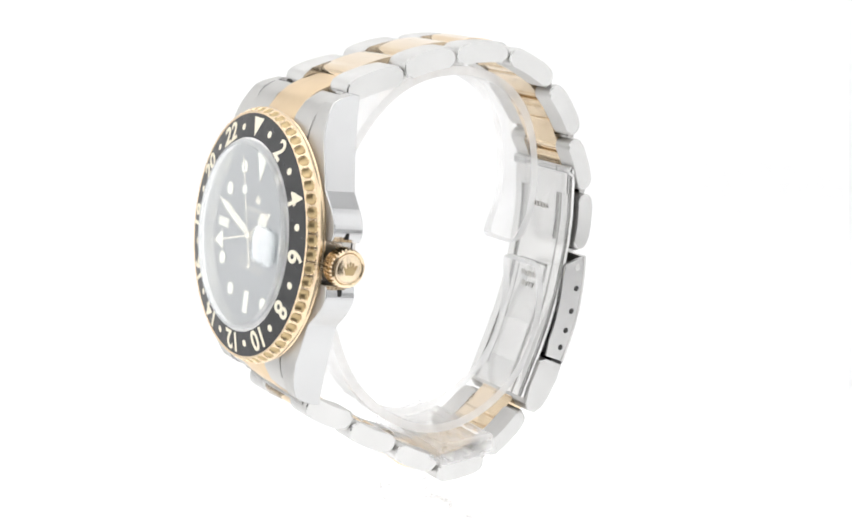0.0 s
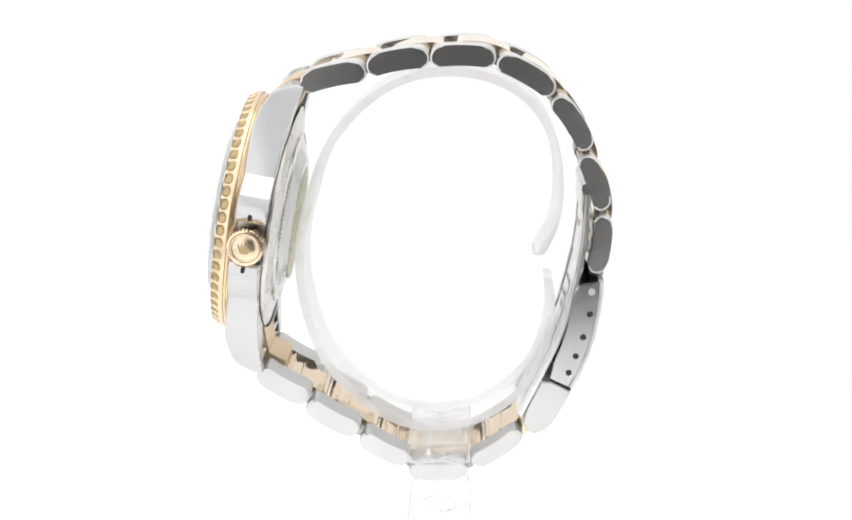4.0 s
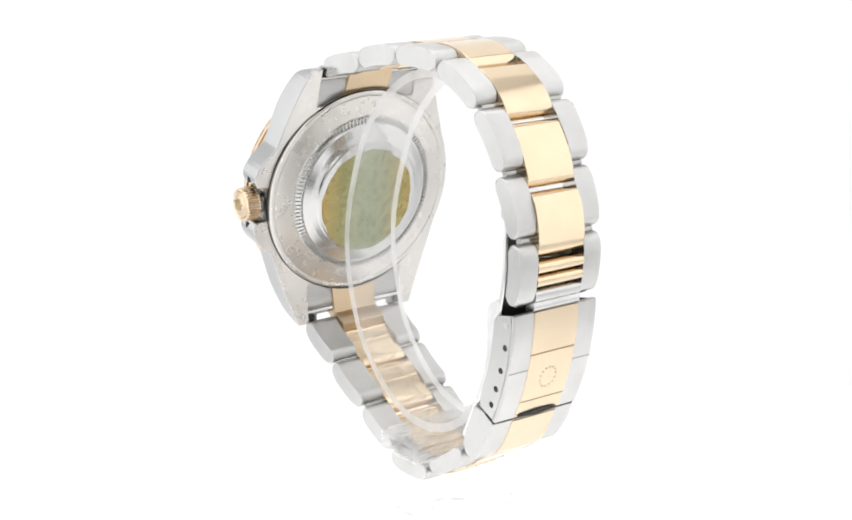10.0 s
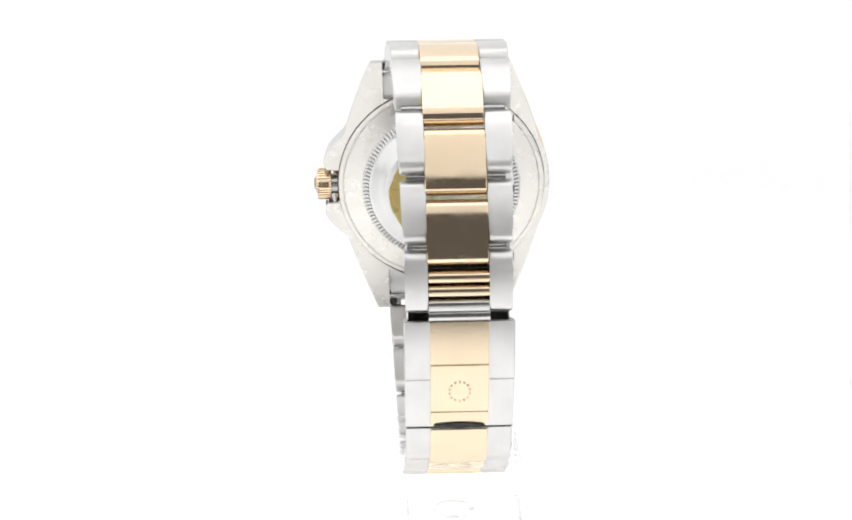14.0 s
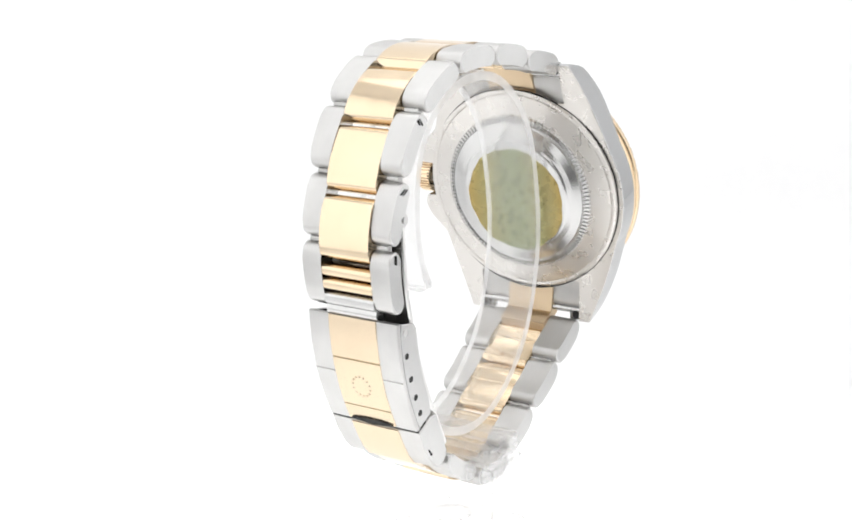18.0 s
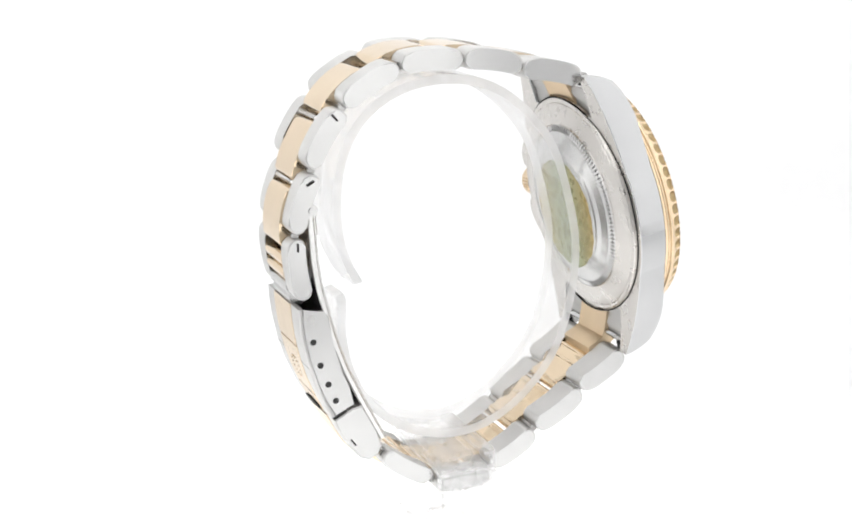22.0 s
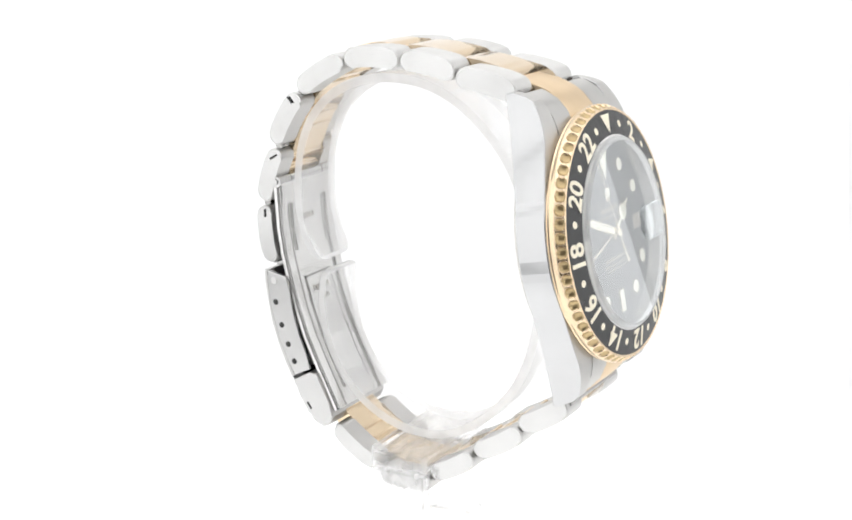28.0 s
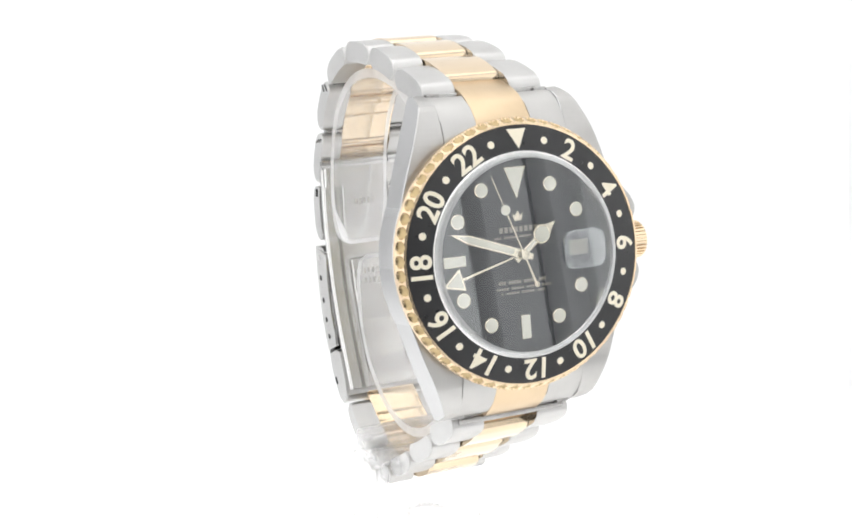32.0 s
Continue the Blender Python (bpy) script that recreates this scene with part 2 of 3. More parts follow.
setting("wall_back", cove(), "white back wall curving softly into the floor")
setting("wall_left", box(-176, -170, -131, 116, -6, 290, 0), "white side wall of the light box")
setting("wall_right", box(170, 176, -131, 116, -6, 290, 0), "white side wall of the light box")
setting("ceiling", box(-176, 176, -137, 116, 290, 296, 0), "white ceiling of the light box")


def front():
    bm = bmesh.new()
    for x0, x1, z0, z1 in ((-176, -42, -6, 290), (52, 122, -6, 290), (130, 150, -6, 290), (160, 176, -6, 290), (-42, 52, 118, 290)):
        b = box(x0, x1, -137, -131, z0, z1, 0)
        me = bpy.data.meshes.new("tmp")
        b.to_mesh(me)
        b.free()
        bm.from_mesh(me)
        bpy.data.meshes.remove(me)
    return bm


setting("wall_front", front(), "white front panel with an opening for the camera")

# ---- watch ----
watch = tagged(new("wrist_watch"), "steel and gold wrist watch with black dial on clear stand", "watch")
LIFT = BEZEL_Z - 46.2
watch.location = (0, 0, LIFT * MM)
DOWN = Matrix.Translation((0, 0, -LIFT * MM))
IN_HEAD = DOWN @ HEAD          # from the head's frame into the watch
IN_TABLE = DOWN @ Matrix.Translation((0, 0, BEZEL_Z * MM))   # from the turning frame, dial's centre at height 0


def head_part(name, bm, mats, parent=None, label="", smooth=True, local=None):
    m = (local or Matrix()) if parent else IN_HEAD @ (local or Matrix())
    return part(name, bm, mats, parent or watch, label, smooth, m)


def link_part(name, bm, mats, label="", parent=None):
    ob = part(name, bm, mats, parent or watch, label, True, None if parent else IN_TABLE)
    if name not in ("link_pin", "adjusting_hole", "spring_pin", "emblem_dot", "hinge_barrel", "inner_rib", "blade_pin", "clasp_hinge"):
        flat = ob.modifiers.new("even_shading", "WEIGHTED_NORMAL")
        flat.keep_sharp = True
    return ob


# case: body and four lugs
def case_half_width(z):
    """Outer half width of the case at height z."""
    z = abs(z)
    if z < 8.5:
        return math.sqrt(20.0 ** 2 - z * z)
    k = (z - 8.5) / (24.2 - 8.5)
    return 18.1 * (1 - k) + 12.35 * k + 0.3 * math.sin(math.pi * k)


def case_front(z):
    z = abs(z)
    return 3.35 if z < 16 else 3.35 + 0.045 * (z - 16) ** 2 + 0.7 * max(0.0, z - 22.3) ** 2


def case_back_depth(z):
    return 8.15 + 1.95 * (abs(z) / 24) ** 3


def crown_side(z):
    """Outer half width on the crown's side, with the two guards and the notch between them."""
    a = abs(z)
    base = case_half_width(max(a, 8.5)) + 0.30 * max(0.0, 8.5 - a)
    if a < 3.2:
        return 18.9
    k = min(1.0, max(0.0, (10.2 - a) / (10.2 - 4.6)))
    tip = 0.3 * max(0.0, (5.1 - a) / 1.4) ** 2
    return base + (21.6 - base) * (0.55 * k * k * (3 - 2 * k) + 0.45 * k * (2 - k)) - tip


def draft(x, z):
    """The flanks lean in towards the front."""
    edge = crown_side(z) if x > 0 else case_half_width(z)
    return x - math.copysign(0.22, x) if abs(abs(x) - edge) < 0.01 else x


def case_mesh():
    bm = bmesh.new()

    def strip(zs, columns, sides, ends):
        rows = []
        for z in zs:
            front_y, back_y = case_front(z), case_back_depth(z)
            cols = columns(z)
            rows.append(([bm.verts.new((draft(x, z), front_y, z)) for x in cols], [bm.verts.new((x, back_y, z)) for x in cols]))
        n = len(rows[0][0])
        for (f0, b0), (f1, b1) in zip(rows, rows[1:]):
            # back and crown-notch faces: lighter steel, the light they catch put into its tone
            for k in range(n - 1):
                bm.faces.new((f0[k], f0[k + 1], f1[k + 1], f1[k]))
                bm.faces.new((b0[k], b1[k], b1[k + 1], b0[k + 1])).material_index = 2
            for k in sides:
                bm.faces.new((f0[k], f1[k], b1[k], b0[k])).material_index = 2 if k == 6 and abs(f0[k].co.z) < 3.15 else 1
        for f, b, ks in ((*rows[0], ends[0]), (*rows[-1], ends[1])):
            for k in ks:
                bm.faces.new((f[k], b[k], b[k + 1], f[k + 1])).material_index = 1

    half = [0.0, 1.8, 3.1, 3.21, 3.4, 3.8, 4.2, 4.6, 4.9, 5.3, 5.9, 6.6, 7.3, 8.0, 8.5, 9.0, 9.5, 9.9, 10.2, 10.8] + [11.6 + 5.4 * k / 6 for k in range(7)]
    strip([-z for z in half[:0:-1]] + half,
          lambda z: [-case_half_width(z), -(case_half_width(z) + 10.1) / 2, -10.1, 0, 10.1, (crown_side(z) + 10.1) / 2, crown_side(z)], (0, 6), ((2, 3), (2, 3)))
    for sx in (-1, 1):
        for sz in (-1, 1):
            zs = [sz * (17.0 + 7.2 * k / 9) for k in range(10)]
            outer = crown_side if sx > 0 else case_half_width
            strip(zs, lambda z: [sx * 10.1, sx * (outer(z) + 10.1) / 2, sx * outer(z)], (0, 2), ((), (0, 1)))
    bmesh.ops.remove_doubles(bm, verts=bm.verts, dist=0.01)
    bmesh.ops.recalc_face_normals(bm, faces=bm.faces)
    return bm


case = head_part("case", case_mesh(), [CASE_STEEL, FLANK, BACK_STEEL], label="steel case with polished flanks and brushed lugs")
mod = case.modifiers.new("soft_edges", "BEVEL")
mod.width, mod.segments, mod.limit_method, mod.angle_limit = 0.0004, 3, "ANGLE", radians(50)
mod.harden_normals = True

# small near-black block on each crown guard
for sz in (-1, 1):
    head_part("guard_dark_mark", box(21.1, 21.53, 5.3, 5.95, *sorted((sz * 3.75, sz * 4.75)), 0.08, 1), HOLE)

# crown
def crown_mesh():
    prof = [(2.0, 0), (2.75, 0.05), (2.95, 0.3), (2.95, 2.25), (2.78, 2.55), (2.5, 2.66), (2.3, 2.5), (2.2, 2.42), (2.1, 2.4), (0.001, 2.4)]
    bm = lathe(prof, 240, lambda r, y, a: r - (0.24 if 0.2 < y < 2.4 and math.cos(30 * a) < 0 else 0))
    return bm


TO_SIDE = Matrix.Translation((0.0203, 0.00565, -0.0003)) @ Matrix.Rotation(radians(-90), 4, "Z")
crown = head_part("crown", crown_mesh(), GOLD, label="fluted gold winding crown", local=TO_SIDE)
emblem = [(-0.75, -1.0), (0.75, -1.0), (1.45, 0.75), (0.7, 0.0), (0.65, 1.25), (0.2, 0.1), (0, 1.45), (-0.2, 0.1), (-0.65, 1.25), (-0.7, 0.0), (-1.45, 0.75)]
part("crown_face", lathe([(2.3, 2.3), (2.26, 2.58), (2.1, 2.7), (1.9, 2.68), (1.6, 2.82), (1.1, 2.98), (0.6, 3.08), (0.001, 3.12)], 64), GOLD_SATIN, crown)
part("crown_emblem", plate([(x * 0.8, z * 0.8) for x, z in emblem], 2.7, 3.19), SHADED_GOLD, crown)
head_part("crown_tube", lathe([(1.9, -1.2), (1.9, 0.2)], 24), DARK_STEEL, label="dark steel crown tube", local=TO_SIDE)

# bezel
TEETH = 60


def scoop(y, a):
    """Depth of the round thumb scoops cut across the bezel's slope, clear of the insert and of the rim."""
    across = ((a * TEETH / (2 * math.pi)) % 1.0 - 0.5) / 0.41
    down = (y - 1.1) / 0.7
    inside = 1 - across * across - down * down * abs(down)
    return 0.52 * math.sqrt(inside) if inside > 0 else 0.0


def tooth(r, y, a):
    return r - (scoop(y, a) if r > 19 else 0.0)


bezel_profile = [(18.92, 1.2), (18.92, 0.42), (19.02, 0.34), (19.2, 0.38), (19.33, 0.42), (19.35, 0.43)]
bezel_profile += [(19.35 + 0.74 * math.sin(math.pi / 2 * k / 18), 0.43 + 1.8 * k / 18) for k in range(1, 19)]
bezel_profile += [(20.08, 2.32), (20.05, 2.42), (19.75, 2.55), (19.72, 2.8), (19.85, 3.0), (19.8, 3.2), (19.6, 3.4), (16, 3.4)]
def bezel_mesh():
    bm = lathe(bezel_profile, 960, tooth)
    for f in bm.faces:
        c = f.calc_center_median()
        # shade of the scoops is put into a second, darker gold
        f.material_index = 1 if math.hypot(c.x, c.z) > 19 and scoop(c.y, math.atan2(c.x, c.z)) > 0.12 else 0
    return bm


bezel = head_part("bezel", bezel_mesh(), [FLUTED, SHADED_GOLD], label="rotating gold bezel with a notched coin edge")


def cone_y(r):
    """Depth of the sloping bezel insert at radius r."""
    return (r - 16.9) * 0.2


head_part("bezel_insert", lathe([(15.15, 0.6), (15.15, cone_y(15.15)), (18.92, cone_y(18.92)), (18.92, 1.0)], 128), INSERT_BLACK, bezel,
          "black bezel insert with cream twenty-four hour scale")
SLOPE = math.atan(0.2)


def on_insert(hour, r=16.9, lift=0.03):
    """Local frame on the insert: x along the rim, z outward, y into the head."""
    a = radians(hour * 15)
    m = Matrix.Rotation(a, 4, "Y") @ Matrix.Translation((0, (cone_y(r) - lift) * MM, r * MM)) @ Matrix.Rotation(SLOPE, 4, "X").inverted()
    return m


pip_mesh = None
for hour in range(1, 24, 2):
    if pip_mesh is None:
        pip_mesh = part("pip", disc(0.55, 0, 20, 0.08), CREAM, bezel, matrix=on_insert(hour))
    else:
        twin(pip_mesh, on_insert(hour))
part("zero_triangle", plate([(-1.55, 1.5), (1.55, 1.5), (0, -1.45)], 0, 0.08), CREAM, bezel, matrix=on_insert(0))


def letters(text, size):
    cu = bpy.data.curves.new("tmp", "FONT")
    cu.body, cu.size, cu.align_x, cu.align_y, cu.extrude, cu.offset = text, size, "CENTER", "CENTER", 0.04, 0.09
    cu.resolution_u = 4
    ob = new("tmp", cu)
    me = bpy.data.meshes.new_from_object(ob.evaluated_get(bpy.context.evaluated_depsgraph_get()))
    bpy.data.objects.remove(ob)
    bpy.data.curves.remove(cu)
    bm = bmesh.new()
    bm.from_mesh(me)
    bpy.data.meshes.remove(me)
    xs = [v.co.x for v in bm.verts]
    ys = [v.co.y for v in bm.verts]
    mx, my = (min(xs) + max(xs)) / 2, (min(ys) + max(ys)) / 2
    for v in bm.verts:
        v.co = ((v.co.x - mx), -v.co.z, (v.co.y - my))
    return bm


for hour in range(2, 24, 2):
    part("numeral", letters(str(hour), 4.4), CREAM, bezel, smooth=False, matrix=on_insert(hour))

# rehaut, dial and crystal
DIAL_Y = 1.78
head_part("inner_ring", lathe([(15.15, -0.3), (14.8, -0.35), (14.35, -0.1), (13.95, 1.7), (13.95, 2.0)], 128), BLADE_STEEL, label="steel ring round the dial")
dial = head_part("dial", disc(14.0, DIAL_Y, 96), DIAL_BLACK, label="glossy black dial with round cream hour marks")
for k in range(12):
    spin = Matrix.Rotation(radians(30 * k), 4, "Y")
    if k in (0, 3):
        continue
    if k in (6, 9):
        part("hour_mark_rim", box(-0.8, 0.8, DIAL_Y - 0.2, DIAL_Y, 9.0, 12.6, 0.06, 1), PALE_GOLD, dial, matrix=spin)
        part("hour_mark", box(-0.69, 0.69, DIAL_Y - 0.26, DIAL_Y - 0.1, 9.1, 12.5, 0.04, 1), LUME, dial, matrix=spin)
    else:
        part("hour_mark_rim", lathe([(1.1, 0.2), (1.1, 0.0), (0.98, -0.02), (0.98, 0.1)], 28), PALE_GOLD, dial,
             matrix=spin @ Matrix.Translation((0, (DIAL_Y - 0.2) * MM, 0.0114)))
        part("hour_mark", disc(1.0, 0, 28, 0.1), LUME, dial, matrix=spin @ Matrix.Translation((0, (DIAL_Y - 0.22) * MM, 0.0114)))
part("twelve_mark_rim", plate([(-1.78, 12.85), (1.78, 12.85), (0, 8.2)], DIAL_Y - 0.18, DIAL_Y), PALE_GOLD, dial)
part("twelve_mark", plate([(-1.6, 12.72), (1.6, 12.72), (0, 8.5)], DIAL_Y - 0.24, DIAL_Y - 0.1), LUME, dial)
tick = None
for k in range(60):
    m = Matrix.Rotation(radians(6 * k), 4, "Y")
    if tick is None:
        tick = part("minute_tick", box(-0.055, 0.055, DIAL_Y - 0.03, DIAL_Y, 12.95, 13.5, 0), FAINT_PRINT, dial, smooth=False, matrix=m)
    else:
        twin(tick, m)
# lines of print too small to read, and a plain emblem
for z, w, h in ((3.7, 3.3, 0.8), (2.6, 4.2, 0.36), (-4.0, 4.0, 0.52), (-4.9, 4.9, 0.34), (-5.6, 3.7, 0.34)):
    n = max(5, int(w * 2 / (0.75 if h > 0.6 else 0.42)))
    for k in range(n):
        if h < 0.6 and (k * 7 + int(z * 10)) % 6 == 5:
            continue
        x = -w + 2 * w * (k + 0.5) / n
        part("print_bar", box(x - 0.66 * w / n, x + 0.66 * w / n, DIAL_Y - 0.035, DIAL_Y, z - h / 2, z + h / 2, 0), GREY_PRINT, dial, smooth=False)
coronet = [(-0.55, 4.95), (0.55, 4.95), (0.95, 6.2), (0.45, 5.65), (0.0, 6.45), (-0.45, 5.65), (-0.95, 6.2)]
part("dial_emblem", plate(coronet, DIAL_Y - 0.08, DIAL_Y), PALE_GOLD, dial)
part("date_window", box(8.4, 11.5, DIAL_Y - 0.06, DIAL_Y, -1.15, 1.15, 0), GREY_PRINT, dial, "grey date window", smooth=False)


def pointer(name, outline, lume, angle, y, label):
    m = Matrix.Rotation(radians(angle), 4, "Y")
    ob = head_part(name, plate(outline, y, y + 0.14, 0.05), PALE_GOLD, label=label, local=m)
    for k, shape in enumerate(lume):
        part("lume", plate(shape, y - 0.03, y + 0.05), LUME, ob)
    return ob


def ring_points(cx, cz, r, n=20):
    return [(cx + r * math.sin(2 * math.pi * k / n), cz + r * math.cos(2 * math.pi * k / n)) for k in range(n)]


hour_line = [(-0.5, -1.4), (0.5, -1.4), (0.45, 3.0)] + [(1.45 * math.cos(radians(a)), 4.35 + 1.45 * math.sin(radians(a))) for a in range(-60, 61, 20)] + \
            [(0.5, 6.0), (0.0, 7.5), (-0.5, 6.0)] + [(-1.45 * math.cos(radians(a)), 4.35 + 1.45 * math.sin(radians(a))) for a in range(60, -61, -20)] + [(-0.45, 3.0)]
pointer("hour_pointer", hour_line, [ring_points(0, 4.35, 1.2), [(-0.2, 0.9), (0.2, 0.9), (0.2, 2.9), (-0.2, 2.9)]], 53.0, 1.05, "gilt hour pointer with a round lume head")
pointer("minute_pointer", [(-0.5, -1.7), (0.5, -1.7), (0.66, 1.5), (0.72, 9.2), (0, 12.4), (-0.72, 9.2), (-0.66, 1.5)],
        [[(-0.4, 1.6), (0.4, 1.6), (0.5, 9.0), (0, 11.2), (-0.5, 9.0)]], 289.2, 0.75, "gilt minute pointer filled with cream lume")
pointer("day_pointer", [(-0.14, -1.5), (0.14, -1.5), (0.14, 10.2), (1.75, 10.2), (0, 13.6), (-1.75, 10.2), (-0.14, 10.2)],
        [[(-1.35, 10.4), (1.35, 10.4), (0, 13.0)]], 255.0, 1.35, "thin gilt pointer with a triangular lume tip")
pointer("seconds_pointer", [(-0.2, -4.9), (0.2, -4.9), (0.11, 0), (0.07, 12.8), (-0.07, 12.8), (-0.11, 0)], [], 339.3, 0.5, "slim gilt seconds pointer")
s_turn = Matrix.Rotation(radians(339.3), 4, "Y")
head_part("seconds_lume", plate(ring_points(0, 7.2, 0.75), 0.42, 0.56), LUME, local=s_turn)
head_part("seconds_tail", plate(ring_points(0, -4.9, 0.42), 0.44, 0.62), PALE_GOLD, local=s_turn)
head_part("pointer_cap", lathe([(0.001, 0.25), (0.5, 0.28), (0.75, 0.42), (0.75, 1.5)], 24), PALE_GOLD, label="gilt cap at the centre")

crystal = head_part("crystal", lathe([(0.001, -1.1), (14.2, -1.1), (14.55, -1.02), (14.75, -0.8), (14.75, -0.3)], 128), CRYSTAL, label="flat clear crystal with a date lens")
# White ring added for the light caught by the crystal's bevel.
part("crystal_edge", lathe([(14.1, -1.14), (14.45, -1.1), (14.8, -0.8), (14.8, -0.3)], 128), ACRYLIC_EDGE, crystal, "crystal edge whitened for the light it catches").visible_shadow = False
crystal.visible_shadow = False


def lens_mesh():
    pts = []
    for cx, cz, a0 in ((10.9, 1.15, 0), (7.3, 1.15, 90), (7.3, -1.15, 180), (10.9, -1.15, 270)):
        for k in range(7):
            a = radians(a0 + 15 * k)
            pts.append((cx + 1.7 * math.cos(a), cz + 1.7 * math.sin(a)))
    bm = bmesh.new()
    rings = []
    for s, y in ((1.0, -1.12), (1.0, -1.5), (0.95, -1.68), (0.75, -1.82), (0.3, -1.9)):
        rings.append([bm.verts.new((9.1 + (x - 9.1) * s, y, z * s)) for x, z in pts])
    n = len(pts)
    for a, b in zip(rings, rings[1:]):
        for k in range(n):
            bm.faces.new((a[k], a[(k + 1) % n], b[(k + 1) % n], b[k]))
    bm.faces.new(rings[-1])
    bm.faces.new(rings[0][::-1])
    bmesh.ops.recalc_face_normals(bm, faces=bm.faces)
    return bm


lens = head_part("date_lens", lens_mesh(), LENS, crystal, "clear raised magnifier over the date")
lens.visible_shadow = False

# case back
head_part("back_groove", lathe([(19.12, 8.1), (19.06, 8.42), (18.95, 8.42), (18.9, 8.1)], 128, lift=lambda r, k: case_back_depth(19.1 * math.cos(2 * math.pi * k / 128)) - 8.35 + 0.04), HOLE, label="dark seam round the case back")
back = head_part("case_back", lathe([(18.95, 7.6), (18.95, 8.75), (18.85, 8.92), (18.5, 9.02), (18.1, 9.02), (17.98, 8.9), (17.9, 9.02), (17.5, 9.1), (14.55, 9.62), (14.5, 9.75), (14.1, 9.8)], 160),
                 BACK_STEEL, label="steel screw-down case back")
head_part("fluted_ring", lathe([(14.5, 9.55), (14.45, 9.85), (14.3, 9.98), (13.45, 10.25), (13.35, 10.1)], 480, lift=lambda r, k: -0.4 if k % 4 < 2 and 13.4 < r < 14.4 else 0),
          STEEL, back, "finely fluted steel ring")
head_part("back_dome", lathe([(13.5, 9.95), (13.3, 10.12), (12.9, 10.2), (11.6, 10.75), (10.7, 11.05), (10.35, 11.22), (10.1, 11.3), (0.001, 11.3)], 120), STEEL, back)
sticker_edge = [9.62 + 0.12 * math.sin(7 * a) + 0.07 * math.sin(17 * a + 1) for a in [2 * math.pi * k / 96 for k in range(96)]]
sticker = head_part("film_sticker", lathe([(0.001, 11.31), (9.4, 11.31), (9.6, 11.36), (9.62, 11.42)], 96, lambda r, y, a: r * sticker_edge[round(a * 96 / (2 * math.pi)) % 96] / 9.62), STICKER, back,
                    "olive green protective film sticker")
sticker.matrix_basis = Matrix.Translation((0, 0.02268, -0.0009)) @ Matrix.Rotation(math.pi, 4, "Z")

# ---- bracelet ----
# both ends of each side link, from the case to the clasp
TOP_LINKS = [((-20.68, 21.84), (-10.72, 23.85)), ((-10.14, 24.42), (-0.73, 25.9)), ((-0.06, 25.9), (9.79, 25.62)), ((10.6, 25.2), (19.07, 20.22)),
             ((19.56, 18.95), (24.71, 10.97)), ((24.3, 9.4), (27.39, 0.92)), ((27.46, -0.53), (26.4, -9.76))]
LOW_LINKS = [((-29.45, -26.1), (-21.68, -30.9)), ((-21.53, -32.06), (-13.48, -36.9)), ((-12.7, -38.1), (-5.09, -42.4)), ((-4.63, -44.3), (4.91, -44.4)),
             ((6.1, -43.0), (13.9, -37.9))]


def joints(links):
    ends = [links[0][0]] + [((a[1][0] + b[0][0]) / 2, (a[1][1] + b[0][1]) / 2) for a, b in zip(links, links[1:])] + [links[-1][1]]
    return ends


TOP, LOW = joints(TOP_LINKS), joints(LOW_LINKS)
HALF_TOP = [10.0, 9.8, 9.5, 9.2, 8.8, 8.4, 8.15, 8.05]
HALF_LOW = [10.0, 9.7, 9.4, 9.1, 8.8, 8.5]


def middle(k, n):
    return -1.85 - 0.75 * k / n


def stadium(p, q, thick, bow, sign, gap=0.28, n=9, end=None):
    """A slab outline with round ends from p to q in (y, z), bowed outward. Returns the points and how far along each lies."""
    p, q = Vector(p), Vector(q)
    d = (q - p).normalized()
    nrm = Vector((-d.y, d.x)) * sign
    p, q = p + d * gap, q - d * gap
    length = (q - p).length
    r = thick / 2
    er = (end or r * 0.92) / length
    pts, along = [], []

    def put(s, off):
        c = p + d * (s * length) + nrm * (bow * (1 - (2 * s - 1) ** 2) + off)
        pts.append((c.x, c.y))
        along.append(s)

    steps = [er + (1 - 2 * er) * k / (n - 1) for k in range(n)]
    arc = [radians(a) for a in (72, 54, 36, 18, 0, -18, -36, -54, -72)]
    for s in steps:
        put(s, r)
    for a in arc:
        put(1 - er + er * math.cos(a), r * math.sin(a))
    for s in steps[::-1]:
        put(s, -r)
    for a in arc[::-1]:
        put(er - er * math.cos(a), r * math.sin(a))
    return pts, along


def along_chain(chain, s):
    """The point a length s down a chain of (y, z) points."""
    for a, b in zip(chain, chain[1:]):
        a, b = Vector(a), Vector(b)
        d = (b - a).length
        if s <= d:
            return a + (b - a) * (s / d)
        s -= d
    return b + (b - a).normalized() * s


